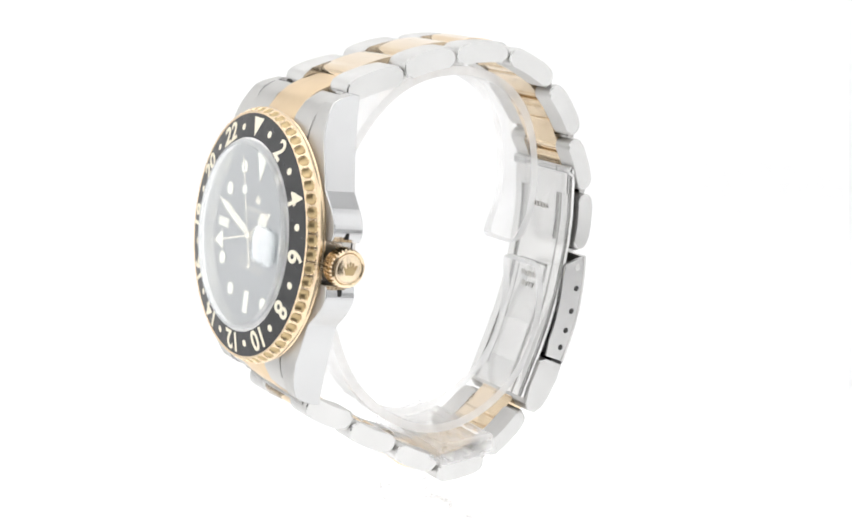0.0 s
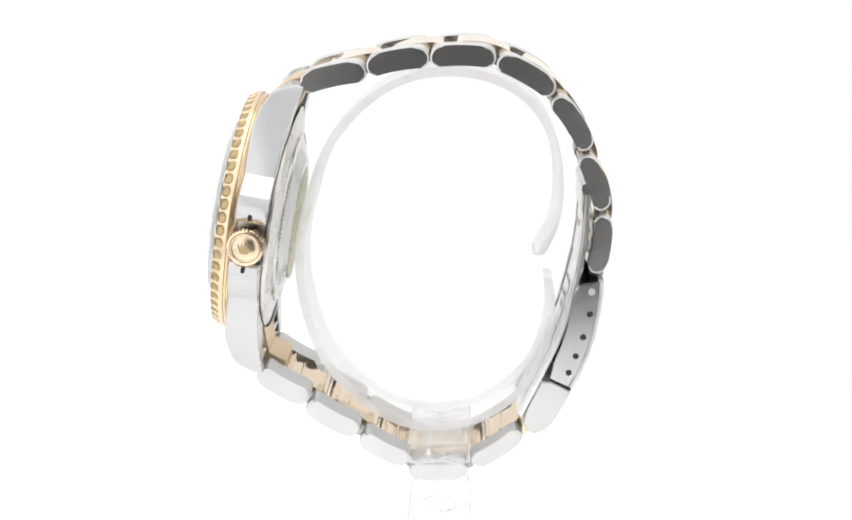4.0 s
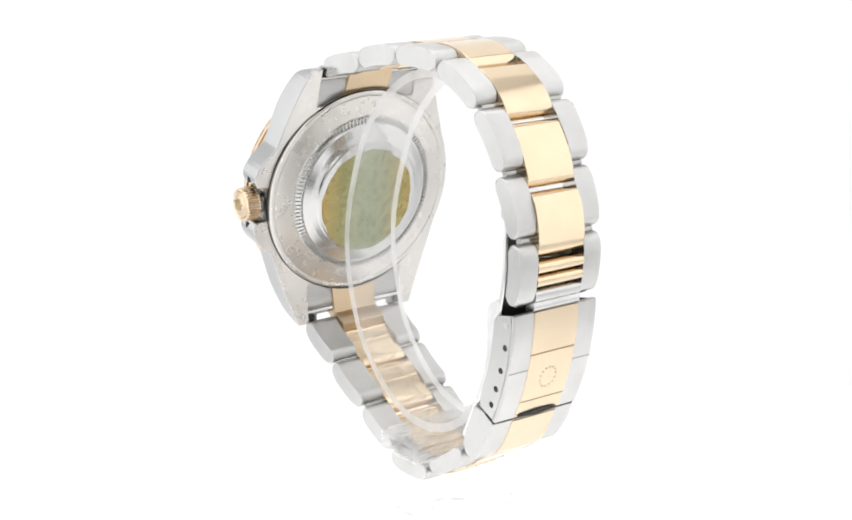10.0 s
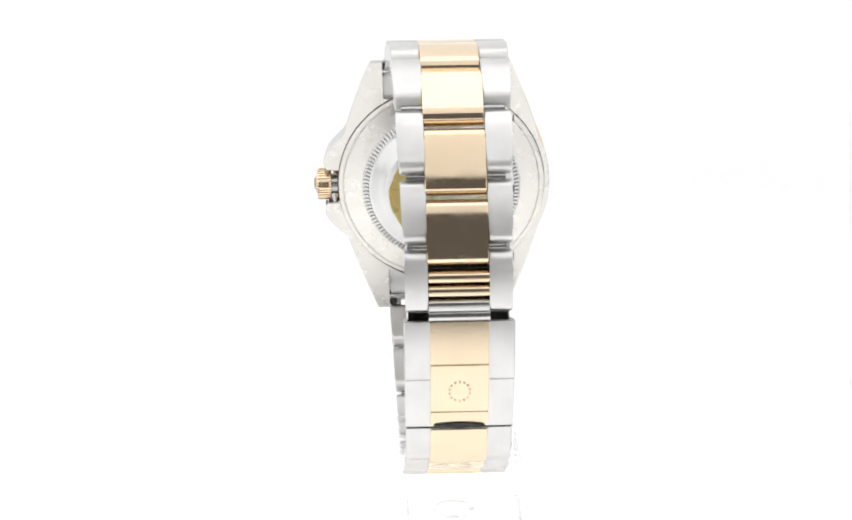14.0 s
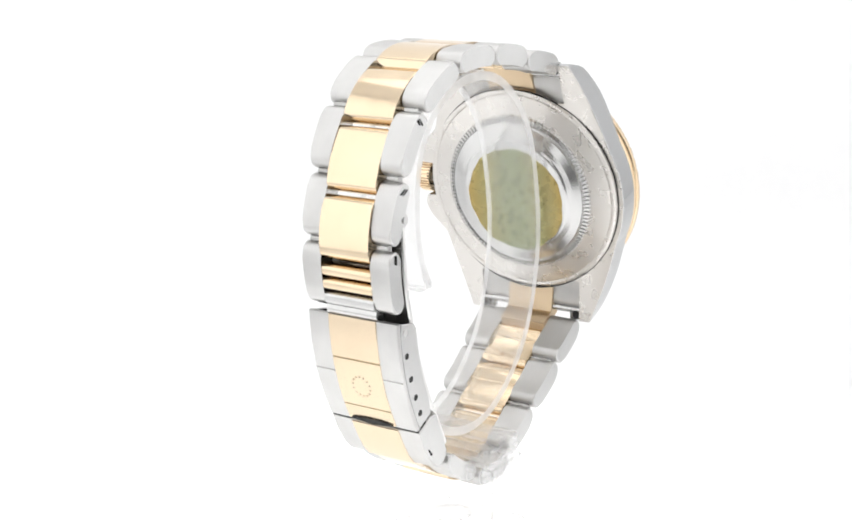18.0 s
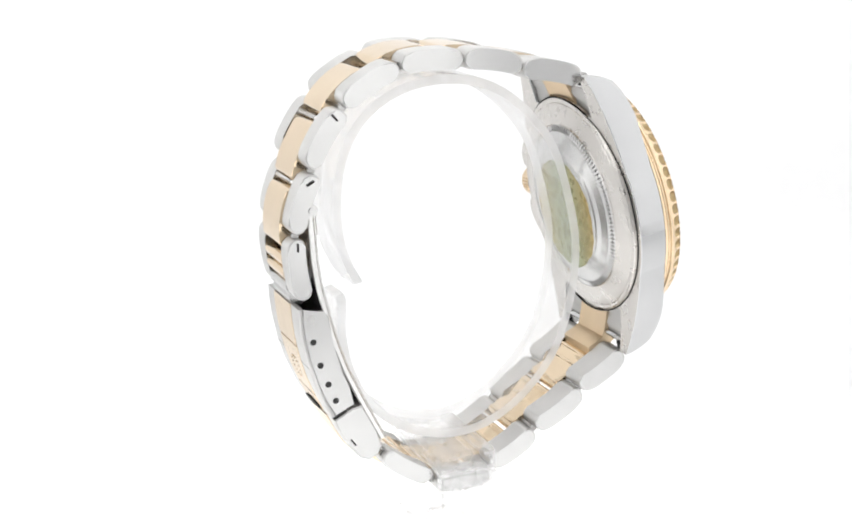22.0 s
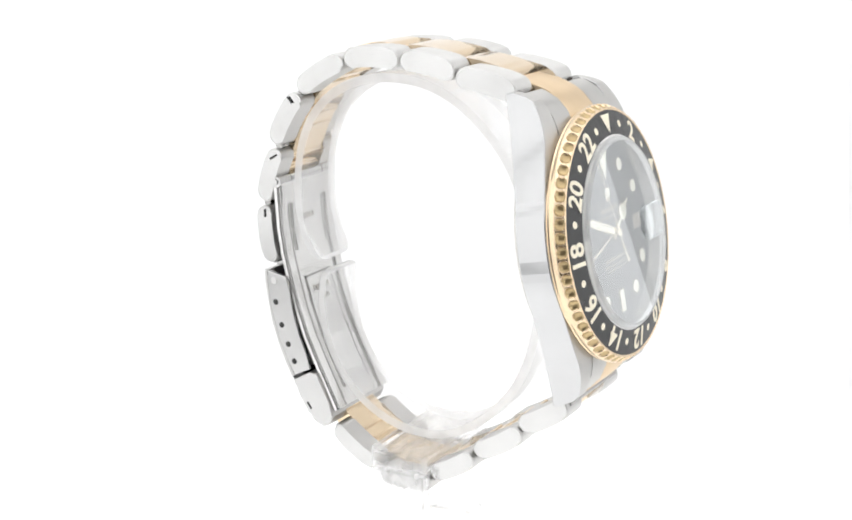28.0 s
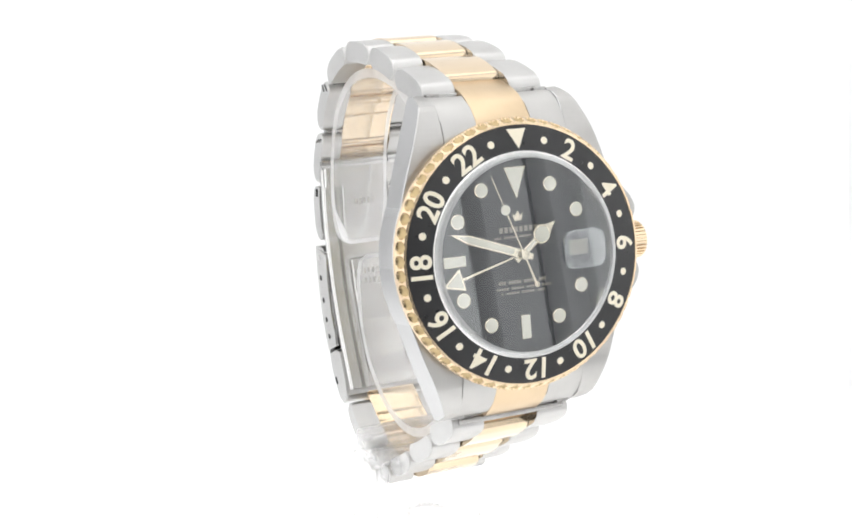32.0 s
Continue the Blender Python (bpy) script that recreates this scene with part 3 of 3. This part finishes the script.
def build_chain(links, half, sign, thick, shift, centres):
    chain = joints(links)
    n = len(chain) - 1
    for k in range(n):
        girth = thick + 0.3 - 0.55 * k / n
        pts, along = stadium(*links[k], girth, 0.42, sign, -0.3)
        for side in (-1, 1):
            def span(i):
                w = half[k] + (half[k + 1] - half[k]) * along[i]
                cx = middle(k + along[i], n)
                return (cx + side * 4.6, cx + side * w) if side > 0 else (cx - w, cx - 4.6)
            link_part("side_link", prism(pts, span, 0.32), [BRUSHED, STEEL])
    total = 0.0
    marks = [0.0]
    for a, b in zip(chain, chain[1:]):
        total += (Vector(b) - Vector(a)).length
        marks.append(total)
    for k in range(centres):
        p, q = along_chain(chain, marks[k] + shift), along_chain(chain, marks[k + 1] + shift)
        knee, chord = Vector(chain[k + 1]), (q - p).normalized()
        sag = abs((knee - p).cross(chord)) if k + 1 < n else 0.0
        lift = Vector((-chord.y, chord.x)) * sign * (0.12 + 0.45 * sag)
        pts, along = stadium(p + lift, q + lift, thick * 0.97, 0.40 + 0.4 * sag, sign, 0.2, 9, 1.1)
        cx = middle(k + 0.5, n)
        gold = link_part("centre_link", prism(pts, lambda i: (cx - 4.57, cx + 4.57), 0.14, 0), GOLD)
        inward = Vector((chord.y, -chord.x)) * sign
        for share in (0.14, 0.38, 0.86):
            c = p + lift + (q - p) * share + inward * (thick * 0.485 - 0.06 - (0.40 + 0.4 * sag) * (1 - (2 * share - 1) ** 2))
            link_part("inner_rib", rod((cx - 4.4, c.x, c.y), (cx + 4.4, c.x, c.y), 0.3, 10), GOLD, "", gold)
    for k in range(n + 1):
        p = chain[k]
        cx = middle(k, n)
        link_part("link_pin", rod((cx - half[k] + 1.0, p[0], p[1]), (cx + half[k] - 1.0, p[0], p[1]), 0.62), DARK_STEEL)


# slots of the removable pins, on one side of the bracelet only
def pin_slot(y, z, x, angle):
    m = Matrix.Translation(Vector((x, y, z)) * MM) @ Matrix.Rotation(radians(angle), 4, "X")
    part("pin_slot", box(-0.1, 0.1, -0.15, 0.15, -0.7, 0.7, 0.06, 1), HOLE, watch, matrix=IN_TABLE @ m)


for y, z, x, angle in ((20.9, 18.3, -11.27, -40), (25.0, 8.4, -10.98, 60), (27.3, -1.5, -10.75, 0), (19.3, -34.7, -11.08, -35), (7.2, -42.0, -11.02, -10)):
    pin_slot(y, z, x, angle)
build_chain(TOP_LINKS, HALF_TOP, 1, 3.15, 3.1, 6)
build_chain(LOW_LINKS, HALF_LOW, -1, 3.0, 3.1, 5)

# half centre links beside the clasp
for s0, s1, name, mat, lift in ((66.6, 68.75, "centre_link", GOLD, 0.45), (68.8, 70.95, "centre_link", GOLD, 0.45), (71.05, 73.4, "clasp_bar", STEEL, 0.3)):
    p, q = along_chain(TOP, s0), along_chain(TOP, s1)
    pts, along = stadium(p + Vector((lift, 0)), q + Vector((lift, 0)), 2.9, 0.12, 1, 0.05, 7, 0.6)
    link_part(name, prism(pts, lambda i: (-2.6 - 4.57, -2.6 + 4.57), 0.12, 0), mat)


# end links between the lugs
def end_link(sz):
    side = [(3.3, 17.05), (3.5, 18.4), (4.0, 20.0), (5.3, 22.0), (6.7, 23.1), (7.2, 23.45), (7.9, 23.8), (8.4, 23.4), (8.7, 22.6), (8.9, 20.5), (8.3, 19.2), (8.2, 16.9)]
    gold = [(3.25, 17.05), (3.45, 18.4), (3.95, 20.0), (5.25, 22.0), (6.65, 23.2), (7.7, 23.9), (9.05, 24.75), (10.4, 25.2), (11.5, 25.7), (12.3, 26.0), (13.2, 25.6), (13.2, 24.1), (12.4, 23.7), (9.9, 23.2), (9.15, 20.5), (8.5, 18.9), (8.3, 16.9)]

    def outline(points):
        return [(y, sz * z) for y, z in points]
    # solid blocks of darker steel stand for the shaded slots at the lugs
    for sx in (-1, 1):
        head_part("lug_slot_fill", box(*sorted((sx * 8.0, sx * 10.0)), 8.3, 9.4, *sorted((sz * 21.9, sz * 24.3)), 0.1, 1), DARK_STEEL)
    e = head_part("end_link", prism(outline(side), lambda i: (-10.14, -4.58), 0.0, 0), CASE_STEEL, label="steel end link between the lugs")
    part("end_link_side", prism(outline(side), lambda i: (4.58, 10.14), 0.0, 0), CASE_STEEL, e)
    part("end_link_centre", prism(outline(gold), lambda i: (-4.55, 4.55), 0.2, 0), END_GOLD, e, "satin gold centre of the end link")
    head_part("spring_bar", rod((-10.1, 9.0, sz * 22.4), (10.1, 9.0, sz * 22.4), 0.55), STEEL)
    for sx in (-1, 1):
        head_part("lug_hole", rod((sx * 9.5, 9.3, sz * 23.2), (sx * 9.5, 9.75, sz * 23.2), 0.75), HOLE)
        head_part("lug_hole", rod((sx * 9.9, 8.6, sz * 21.8), (sx * 10.15, 8.6, sz * 21.8), 0.6), HOLE)


end_link(1)
end_link(-1)

# ---- clasp ----
OUTER = [(27.78, -11.4), (27.7, -13.5), (27.35, -16.5), (26.6, -20.3), (25.5, -24.0), (24.2, -27.2), (22.85, -30.0)]


def inset(line, d):
    out = []
    for i, p in enumerate(line):
        a, b = Vector(line[max(0, i - 1)]), Vector(line[min(len(line) - 1, i + 1)])
        t = (b - a).normalized()
        nrm = Vector((t.y, -t.x))
        out.append(tuple(Vector(p) + nrm * d))
    return out


def swept(line, d0, d1, x0, x1, bevel=0.15, mat=0):
    """A curved slab that follows a (y, z) line, between two depths under it, with chamfered long edges."""
    bm = bmesh.new()
    b = min(bevel, (d1 - d0) * 0.4)
    section = [(x0 + b, d0), (x1 - b, d0), (x1, d0 + b), (x1, d1 - b), (x1 - b, d1), (x0 + b, d1), (x0, d1 - b), (x0, d0 + b)] if b else \
              [(x0, d0), (x1, d0), (x1, d1), (x0, d1)]
    lines = {d: inset(line, d) for d in {d for _, d in section}}
    rows = [[bm.verts.new((x, *lines[d][i])) for x, d in section] for i in range(len(line))]
    n = len(section)
    for one, two in zip(rows, rows[1:]):
        for k in range(n):
            bm.faces.new((one[k], one[(k + 1) % n], two[(k + 1) % n], two[k]))
    bm.faces.new(rows[0])
    bm.faces.new(rows[-1][::-1])
    bmesh.ops.recalc_face_normals(bm, faces=bm.faces)
    for f in bm.faces:
        f.tag = abs(f.normal.x) > 0.93
        f.material_index = mat if f.tag else 0
    return bm


CX = -2.65
clasp = link_part("clasp_cover", swept(OUTER, 0, 0.8, CX - 8.45, CX + 8.45, 0.22), [BRUSHED, STEEL], "steel fold-over clasp cover with a gold centre band")
for side in (-1, 1):
    line = OUTER
    outline = inset(line, 0.7) + [(18.9, -28.1)] + inset(line, 4.9)[-2:0:-1] + [(23.5, -12.1)]
    x0, x1 = (CX + 7.65, CX + 8.45) if side > 0 else (CX - 8.45, CX - 7.65)
    link_part("clasp_side", prism(outline, lambda i: (x0, x1), 0.2, 0), STEEL, "polished steel clasp side with adjustment holes", clasp)
    xo = CX + side * 8.4
    for y, z in ((25.5, -16.9), (24.45, -20.87), (23.25, -24.2), (22.1, -27.1)):
        link_part("adjusting_hole", rod((xo - side * 0.5, y, z), (xo + side * 0.07, y, z), 0.52, 18), HOLE, "", clasp)
    link_part("spring_pin", rod((xo - side * 0.5, 25.75, -13.1), (xo + side * 0.12, 25.75, -13.1), 0.6, 18), BRUSHED, "", clasp)
link_part("clasp_band", swept(OUTER[:3] + [(27.02, -18.3)], -0.14, 0.3, CX - 4.5, CX + 4.5, 0.08), GOLD_SATIN, "satin gold band let into the cover", clasp)
link_part("clasp_band", swept([(26.96, -18.6), OUTER[3]] + OUTER[4:5] + [(24.35, -26.85)], -0.14, 0.3, CX - 4.5, CX + 4.5, 0.08), GOLD_SATIN, "", clasp)
link_part("clasp_band", swept([(24.25, -27.1), (22.95, -29.8)], -0.14, 0.3, CX - 4.5, CX + 4.5, 0.08), GOLD_SATIN, "", clasp)
for y, z in ((27.0, -18.37), (24.32, -26.9)):
    link_part("band_joint", swept([(y, z), (y - 0.05, z - 0.16)], -0.06, 0.2, CX - 4.5, CX + 4.5, 0), SHADED_GOLD, "", clasp)
for side in (-1, 1):
    x0, x1 = sorted((CX + side * 4.6, CX + side * 8.3))
    link_part("score_line", swept([(26.42, -21.0), (26.37, -21.2)], -0.03, 0.1, x0, x1, 0), DARK_STEEL, "", clasp)
# plain emblem outline on the band
for k in range(14):
    a = 2 * math.pi * k / 14
    z = -23.2 + 1.75 * math.cos(a)
    y = 25.66 + (z + 24.0) * 0.32
    link_part("emblem_dot", rod((CX + 1.6 * math.sin(a), y - 0.1, z), (CX + 1.6 * math.sin(a), y + 0.05, z), 0.2, 8), GOLD_SATIN, "", clasp)
# dark strip standing for the shade under the cover's lip
link_part("clasp_lip_shade", swept([(22.85, -29.85), (22.4, -30.6)], 0.12, 2.6, CX - 8.25, CX + 8.25, 0), HOLE, "dark fill for the shaded gap under the cover's lip", clasp)

# thumb notch in the lip: a flat dark plate carries its scoop's shade
notch = [(CX + 4.0 * math.sin(a), 0.62 * math.cos(a)) for a in [radians(-90 + 12 * k) for k in range(16)]]
link_part("thumb_notch_shade", plate([(x - CX, z) for x, z in notch] + [(0.0, -0.5)], -0.05, 0.3), HOLE, "flat dark plate for the shaded notch in the lip", clasp).matrix_basis = \
    Matrix.Translation(Vector((CX, 23.08, -29.75)) * MM) @ Matrix.Rotation(radians(-25), 4, "X")

tail_outline = [(22.5, -30.45), (21.2, -33.2), (19.7, -35.8), (18.1, -37.6), (16.5, -38.2), (15.1, -37.5), (14.4, -36.0), (15.4, -33.4), (17.5, -28.7), (19.2, -28.75)]
tail = link_part("clasp_tail", prism(tail_outline, lambda i: (CX - 8.4, CX + 8.4), 0.3), [BRUSHED, STEEL], "steel lower end of the clasp")
tail_line = [(22.5, -30.7), (21.2, -33.25), (19.7, -35.85), (18.1, -37.65)]
link_part("tail_band", swept(tail_line, -0.12, 0.3, CX - 4.5, CX + 4.5, 0.08), GOLD_SATIN, "satin gold band on the clasp end", tail)

BLADE = [(25.3, 3.6), (25.1, 0.0), (24.9, -4.0), (24.25, -8.5), (23.1, -13.5), (21.9, -18.0), (20.2, -22.8), (18.0, -27.6), (15.6, -32.4), (14.3, -35.0)]
blade = link_part("folding_blade", swept(BLADE, -0.25, 0.7, CX - 7.95, CX + 7.95, 0.2), BLADE_STEEL, "polished folded steel blade inside the clasp")
for x in (-6.7, 6.7):
    link_part("blade_rail", swept(BLADE[1:], 0.6, 0.95, CX + x - 1.0, CX + x + 1.0, 0.18), BLADE_STEEL, "", blade)
link_part("blade_plate", swept(BLADE[4:9], 0.6, 0.86, CX - 3.6, CX + 3.6, 0.15), BLADE_STEEL, "", blade)
link_part("blade_plate", swept(BLADE[1:4], 0.6, 0.86, CX - 4.2, CX + 4.2, 0.15), BLADE_STEEL, "", blade)
link_part("blade_crossbar", swept(BLADE[:2], 0.6, 1.2, CX - 7.6, CX + 7.6, 0.3), BLADE_STEEL, "", blade)
link_part("clasp_hinge", rod((CX - 4.65, 26.75, -10.55), (CX + 4.65, 26.75, -10.55), 1.2, 24), STEEL, "", clasp)
# grooves and slots are flat strips, their shade put into darker steel
for x in (-5.35, 5.35):
    link_part("blade_groove", swept(BLADE[1:], 0.64, 0.73, CX + x - 0.26, CX + x + 0.26, 0), DARK_STEEL, "", blade)
for x in (-3.9, 3.9):
    link_part("plate_groove", swept(BLADE[4:9], 0.64, 0.73, CX + x - 0.12, CX + x + 0.12, 0), DARK_STEEL, "", blade)
    link_part("blade_slot", swept(BLADE[1:4], 0.64, 0.74, CX + x * 1.16 - 0.3, CX + x * 1.16 + 0.3, 0), DARK_STEEL, "", blade)
for z0, n, x0 in ((-3.2, 5, -1.9), (-15.6, 6, -2.3), (-17.4, 4, -1.4)):
    for k in range(n):
        y0 = 24.93 - 0.03 * (z0 + 3.2) ** 2 / 40 if z0 > -8 else 22.55 + (z0 + 15.6) * 0.27
        stroke = [(y0 - 0.06 * (k % 2), z0 + 0.45), (y0 - 0.2, z0 - 0.45)]
        link_part("stamped_mark", swept(stroke, 0.84, 0.92, CX + x0 + 0.85 * k - 0.1, CX + x0 + 0.85 * k + 0.28, 0), BACK_STEEL, "", blade)
link_part("plate_joint", swept([(23.15, -13.2), (23.08, -13.5)], 0.6, 0.93, CX - 3.7, CX + 3.7, 0), DARK_STEEL, "", blade)
for x0, x1 in ((-8.0, -4.7), (-4.5, 4.5), (4.7, 8.0)):
    link_part("hinge_barrel", rod((CX + x0, 24.9, 4.1), (CX + x1, 24.9, 4.1), 1.0, 20), STEEL, "", blade)
link_part("blade_pin", rod((CX - 8.25, 24.9, 4.1), (CX + 8.25, 24.9, 4.1), 0.5), STEEL, "", blade)

# ---- stand ----
stand = tagged(new("watch_stand"), "clear acrylic watch stand with an open ring", "display stand")


def eased(x, xs, ys):
    """A smooth curve through a few (x, y) knots."""
    slopes = np.gradient(np.array(ys, float), np.array(xs, float))
    i = min(max(int(np.searchsorted(xs, x)) - 1, 0), len(xs) - 2)
    h = xs[i + 1] - xs[i]
    u = (x - xs[i]) / h
    return ((1 + 2 * u) * (1 - u) ** 2 * ys[i] + u * (1 - u) ** 2 * h * slopes[i]
            + u * u * (3 - 2 * u) * ys[i + 1] + u * u * (u - 1) * h * slopes[i + 1])


def ring_mesh():
    """An egg-shaped band, open beside the clasp, whose two ends are sprung a little apart along x."""
    start, end = radians(-6), radians(347)
    turns = [-6, 25, 55, 90, 125, 155, 180, 205, 235, 270, 305, 330, 348]
    radii = [19.4, 25.2, 30.9, 30.2, 25.5, 22.0, 21.9, 23.3, 27.3, 31.4, 29.1, 24.5, 21.3]

    def at(a, r):
        reach = eased(math.degrees(a), turns, radii) + r
        return (-1.5 + reach * math.cos(a), -7 + reach * math.sin(a))

    def middle_x(a):
        return eased(math.degrees(a), [-6, 90, 180, 270, 348], [-5.6, -4.1, -2.0, -1.6, -1.3])
    n = 90
    corner = 2.2
    near = [0.0, 0.1, 0.35, 0.7, 1.2, 2.2]
    angles = [start + d / 21.5 for d in near] + [start + (end - start) * k / n for k in range(3, n - 2)] + [end - d / 21.5 for d in near[::-1]]

    def ends_in(i):
        k = i if i < len(angles) else 2 * len(angles) - 1 - i
        c = middle_x(angles[k])
        k = min(k, len(angles) - 1 - k)
        left = corner - near[k] if k < len(near) else 0.0
        cut = corner - math.sqrt(corner * corner - left * left)
        return (c - 5.05 + cut, c + 5.05 - cut)
    outer = [at(a, 0.0) for a in angles]
    inner = [at(a, -1.5) for a in angles]
    bm = prism(outer + inner[::-1], ends_in, 0.2, 1)
    ends = [Vector(at(a, -0.75)) for a in (start, end)]
    for f in bm.faces:
        c = f.calc_center_median()
        if min((Vector((c.y, c.z)) - e).length for e in ends) < 0.9:
            f.material_index = 1
    return bm


def clear_block(*size):
    """A cast block whose rounded rims have their own look."""
    bm = box(*size)
    for f in bm.faces:
        f.material_index = 0 if f.tag else 1
    return bm


ST = Matrix.Translation((0, 0, BEZEL_Z * MM))
ring = part("ring", ring_mesh(), [ACRYLIC, ACRYLIC_EDGE], stand, "curved clear acrylic band, open at one side", matrix=ST)
part("arm", clear_block(-13.3, 9.0, -5.0, 5.6, -42.3, -38.55, 0.7, 3), [ACRYLIC_BLOCK, ACRYLIC_FOOT], stand, matrix=ST)
part("post", clear_block(-14.0, -11.8, -5.0, 5.2, -54.2, -42.35, 0.3, 2), [ACRYLIC_FOOT, ACRYLIC_RIM], stand, matrix=ST)
foot = part("foot", clear_block(-14.3, 5.8, -5.6, 5.6, -57, -54.25, 0.5, 3), [ACRYLIC_FOOT, ACRYLIC_RIM], stand, matrix=ST)
part("foot_eye", lathe([(3.0, 0), (3.0, -0.5), (3.6, -0.5), (3.6, 0)], 40), ACRYLIC_RIM, foot, matrix=Matrix.Translation((-0.0025, 0, -0.0542)) @ Matrix.Rotation(radians(90), 4, "X"))
for o in stand.children_recursive:
    o.visible_shadow = False


# ---- turning ----
def motions():
    rows = [(k * 0.5, START + SPIN * k * 0.5) for k in range(65)]
    walk(watch, [(t, pose(0, 0, LIFT * MM, 0, 0, a)) for t, a in rows])
    walk(stand, [(t, pose(0, 0, 0, 0, 0, a)) for t, a in rows])


motions()
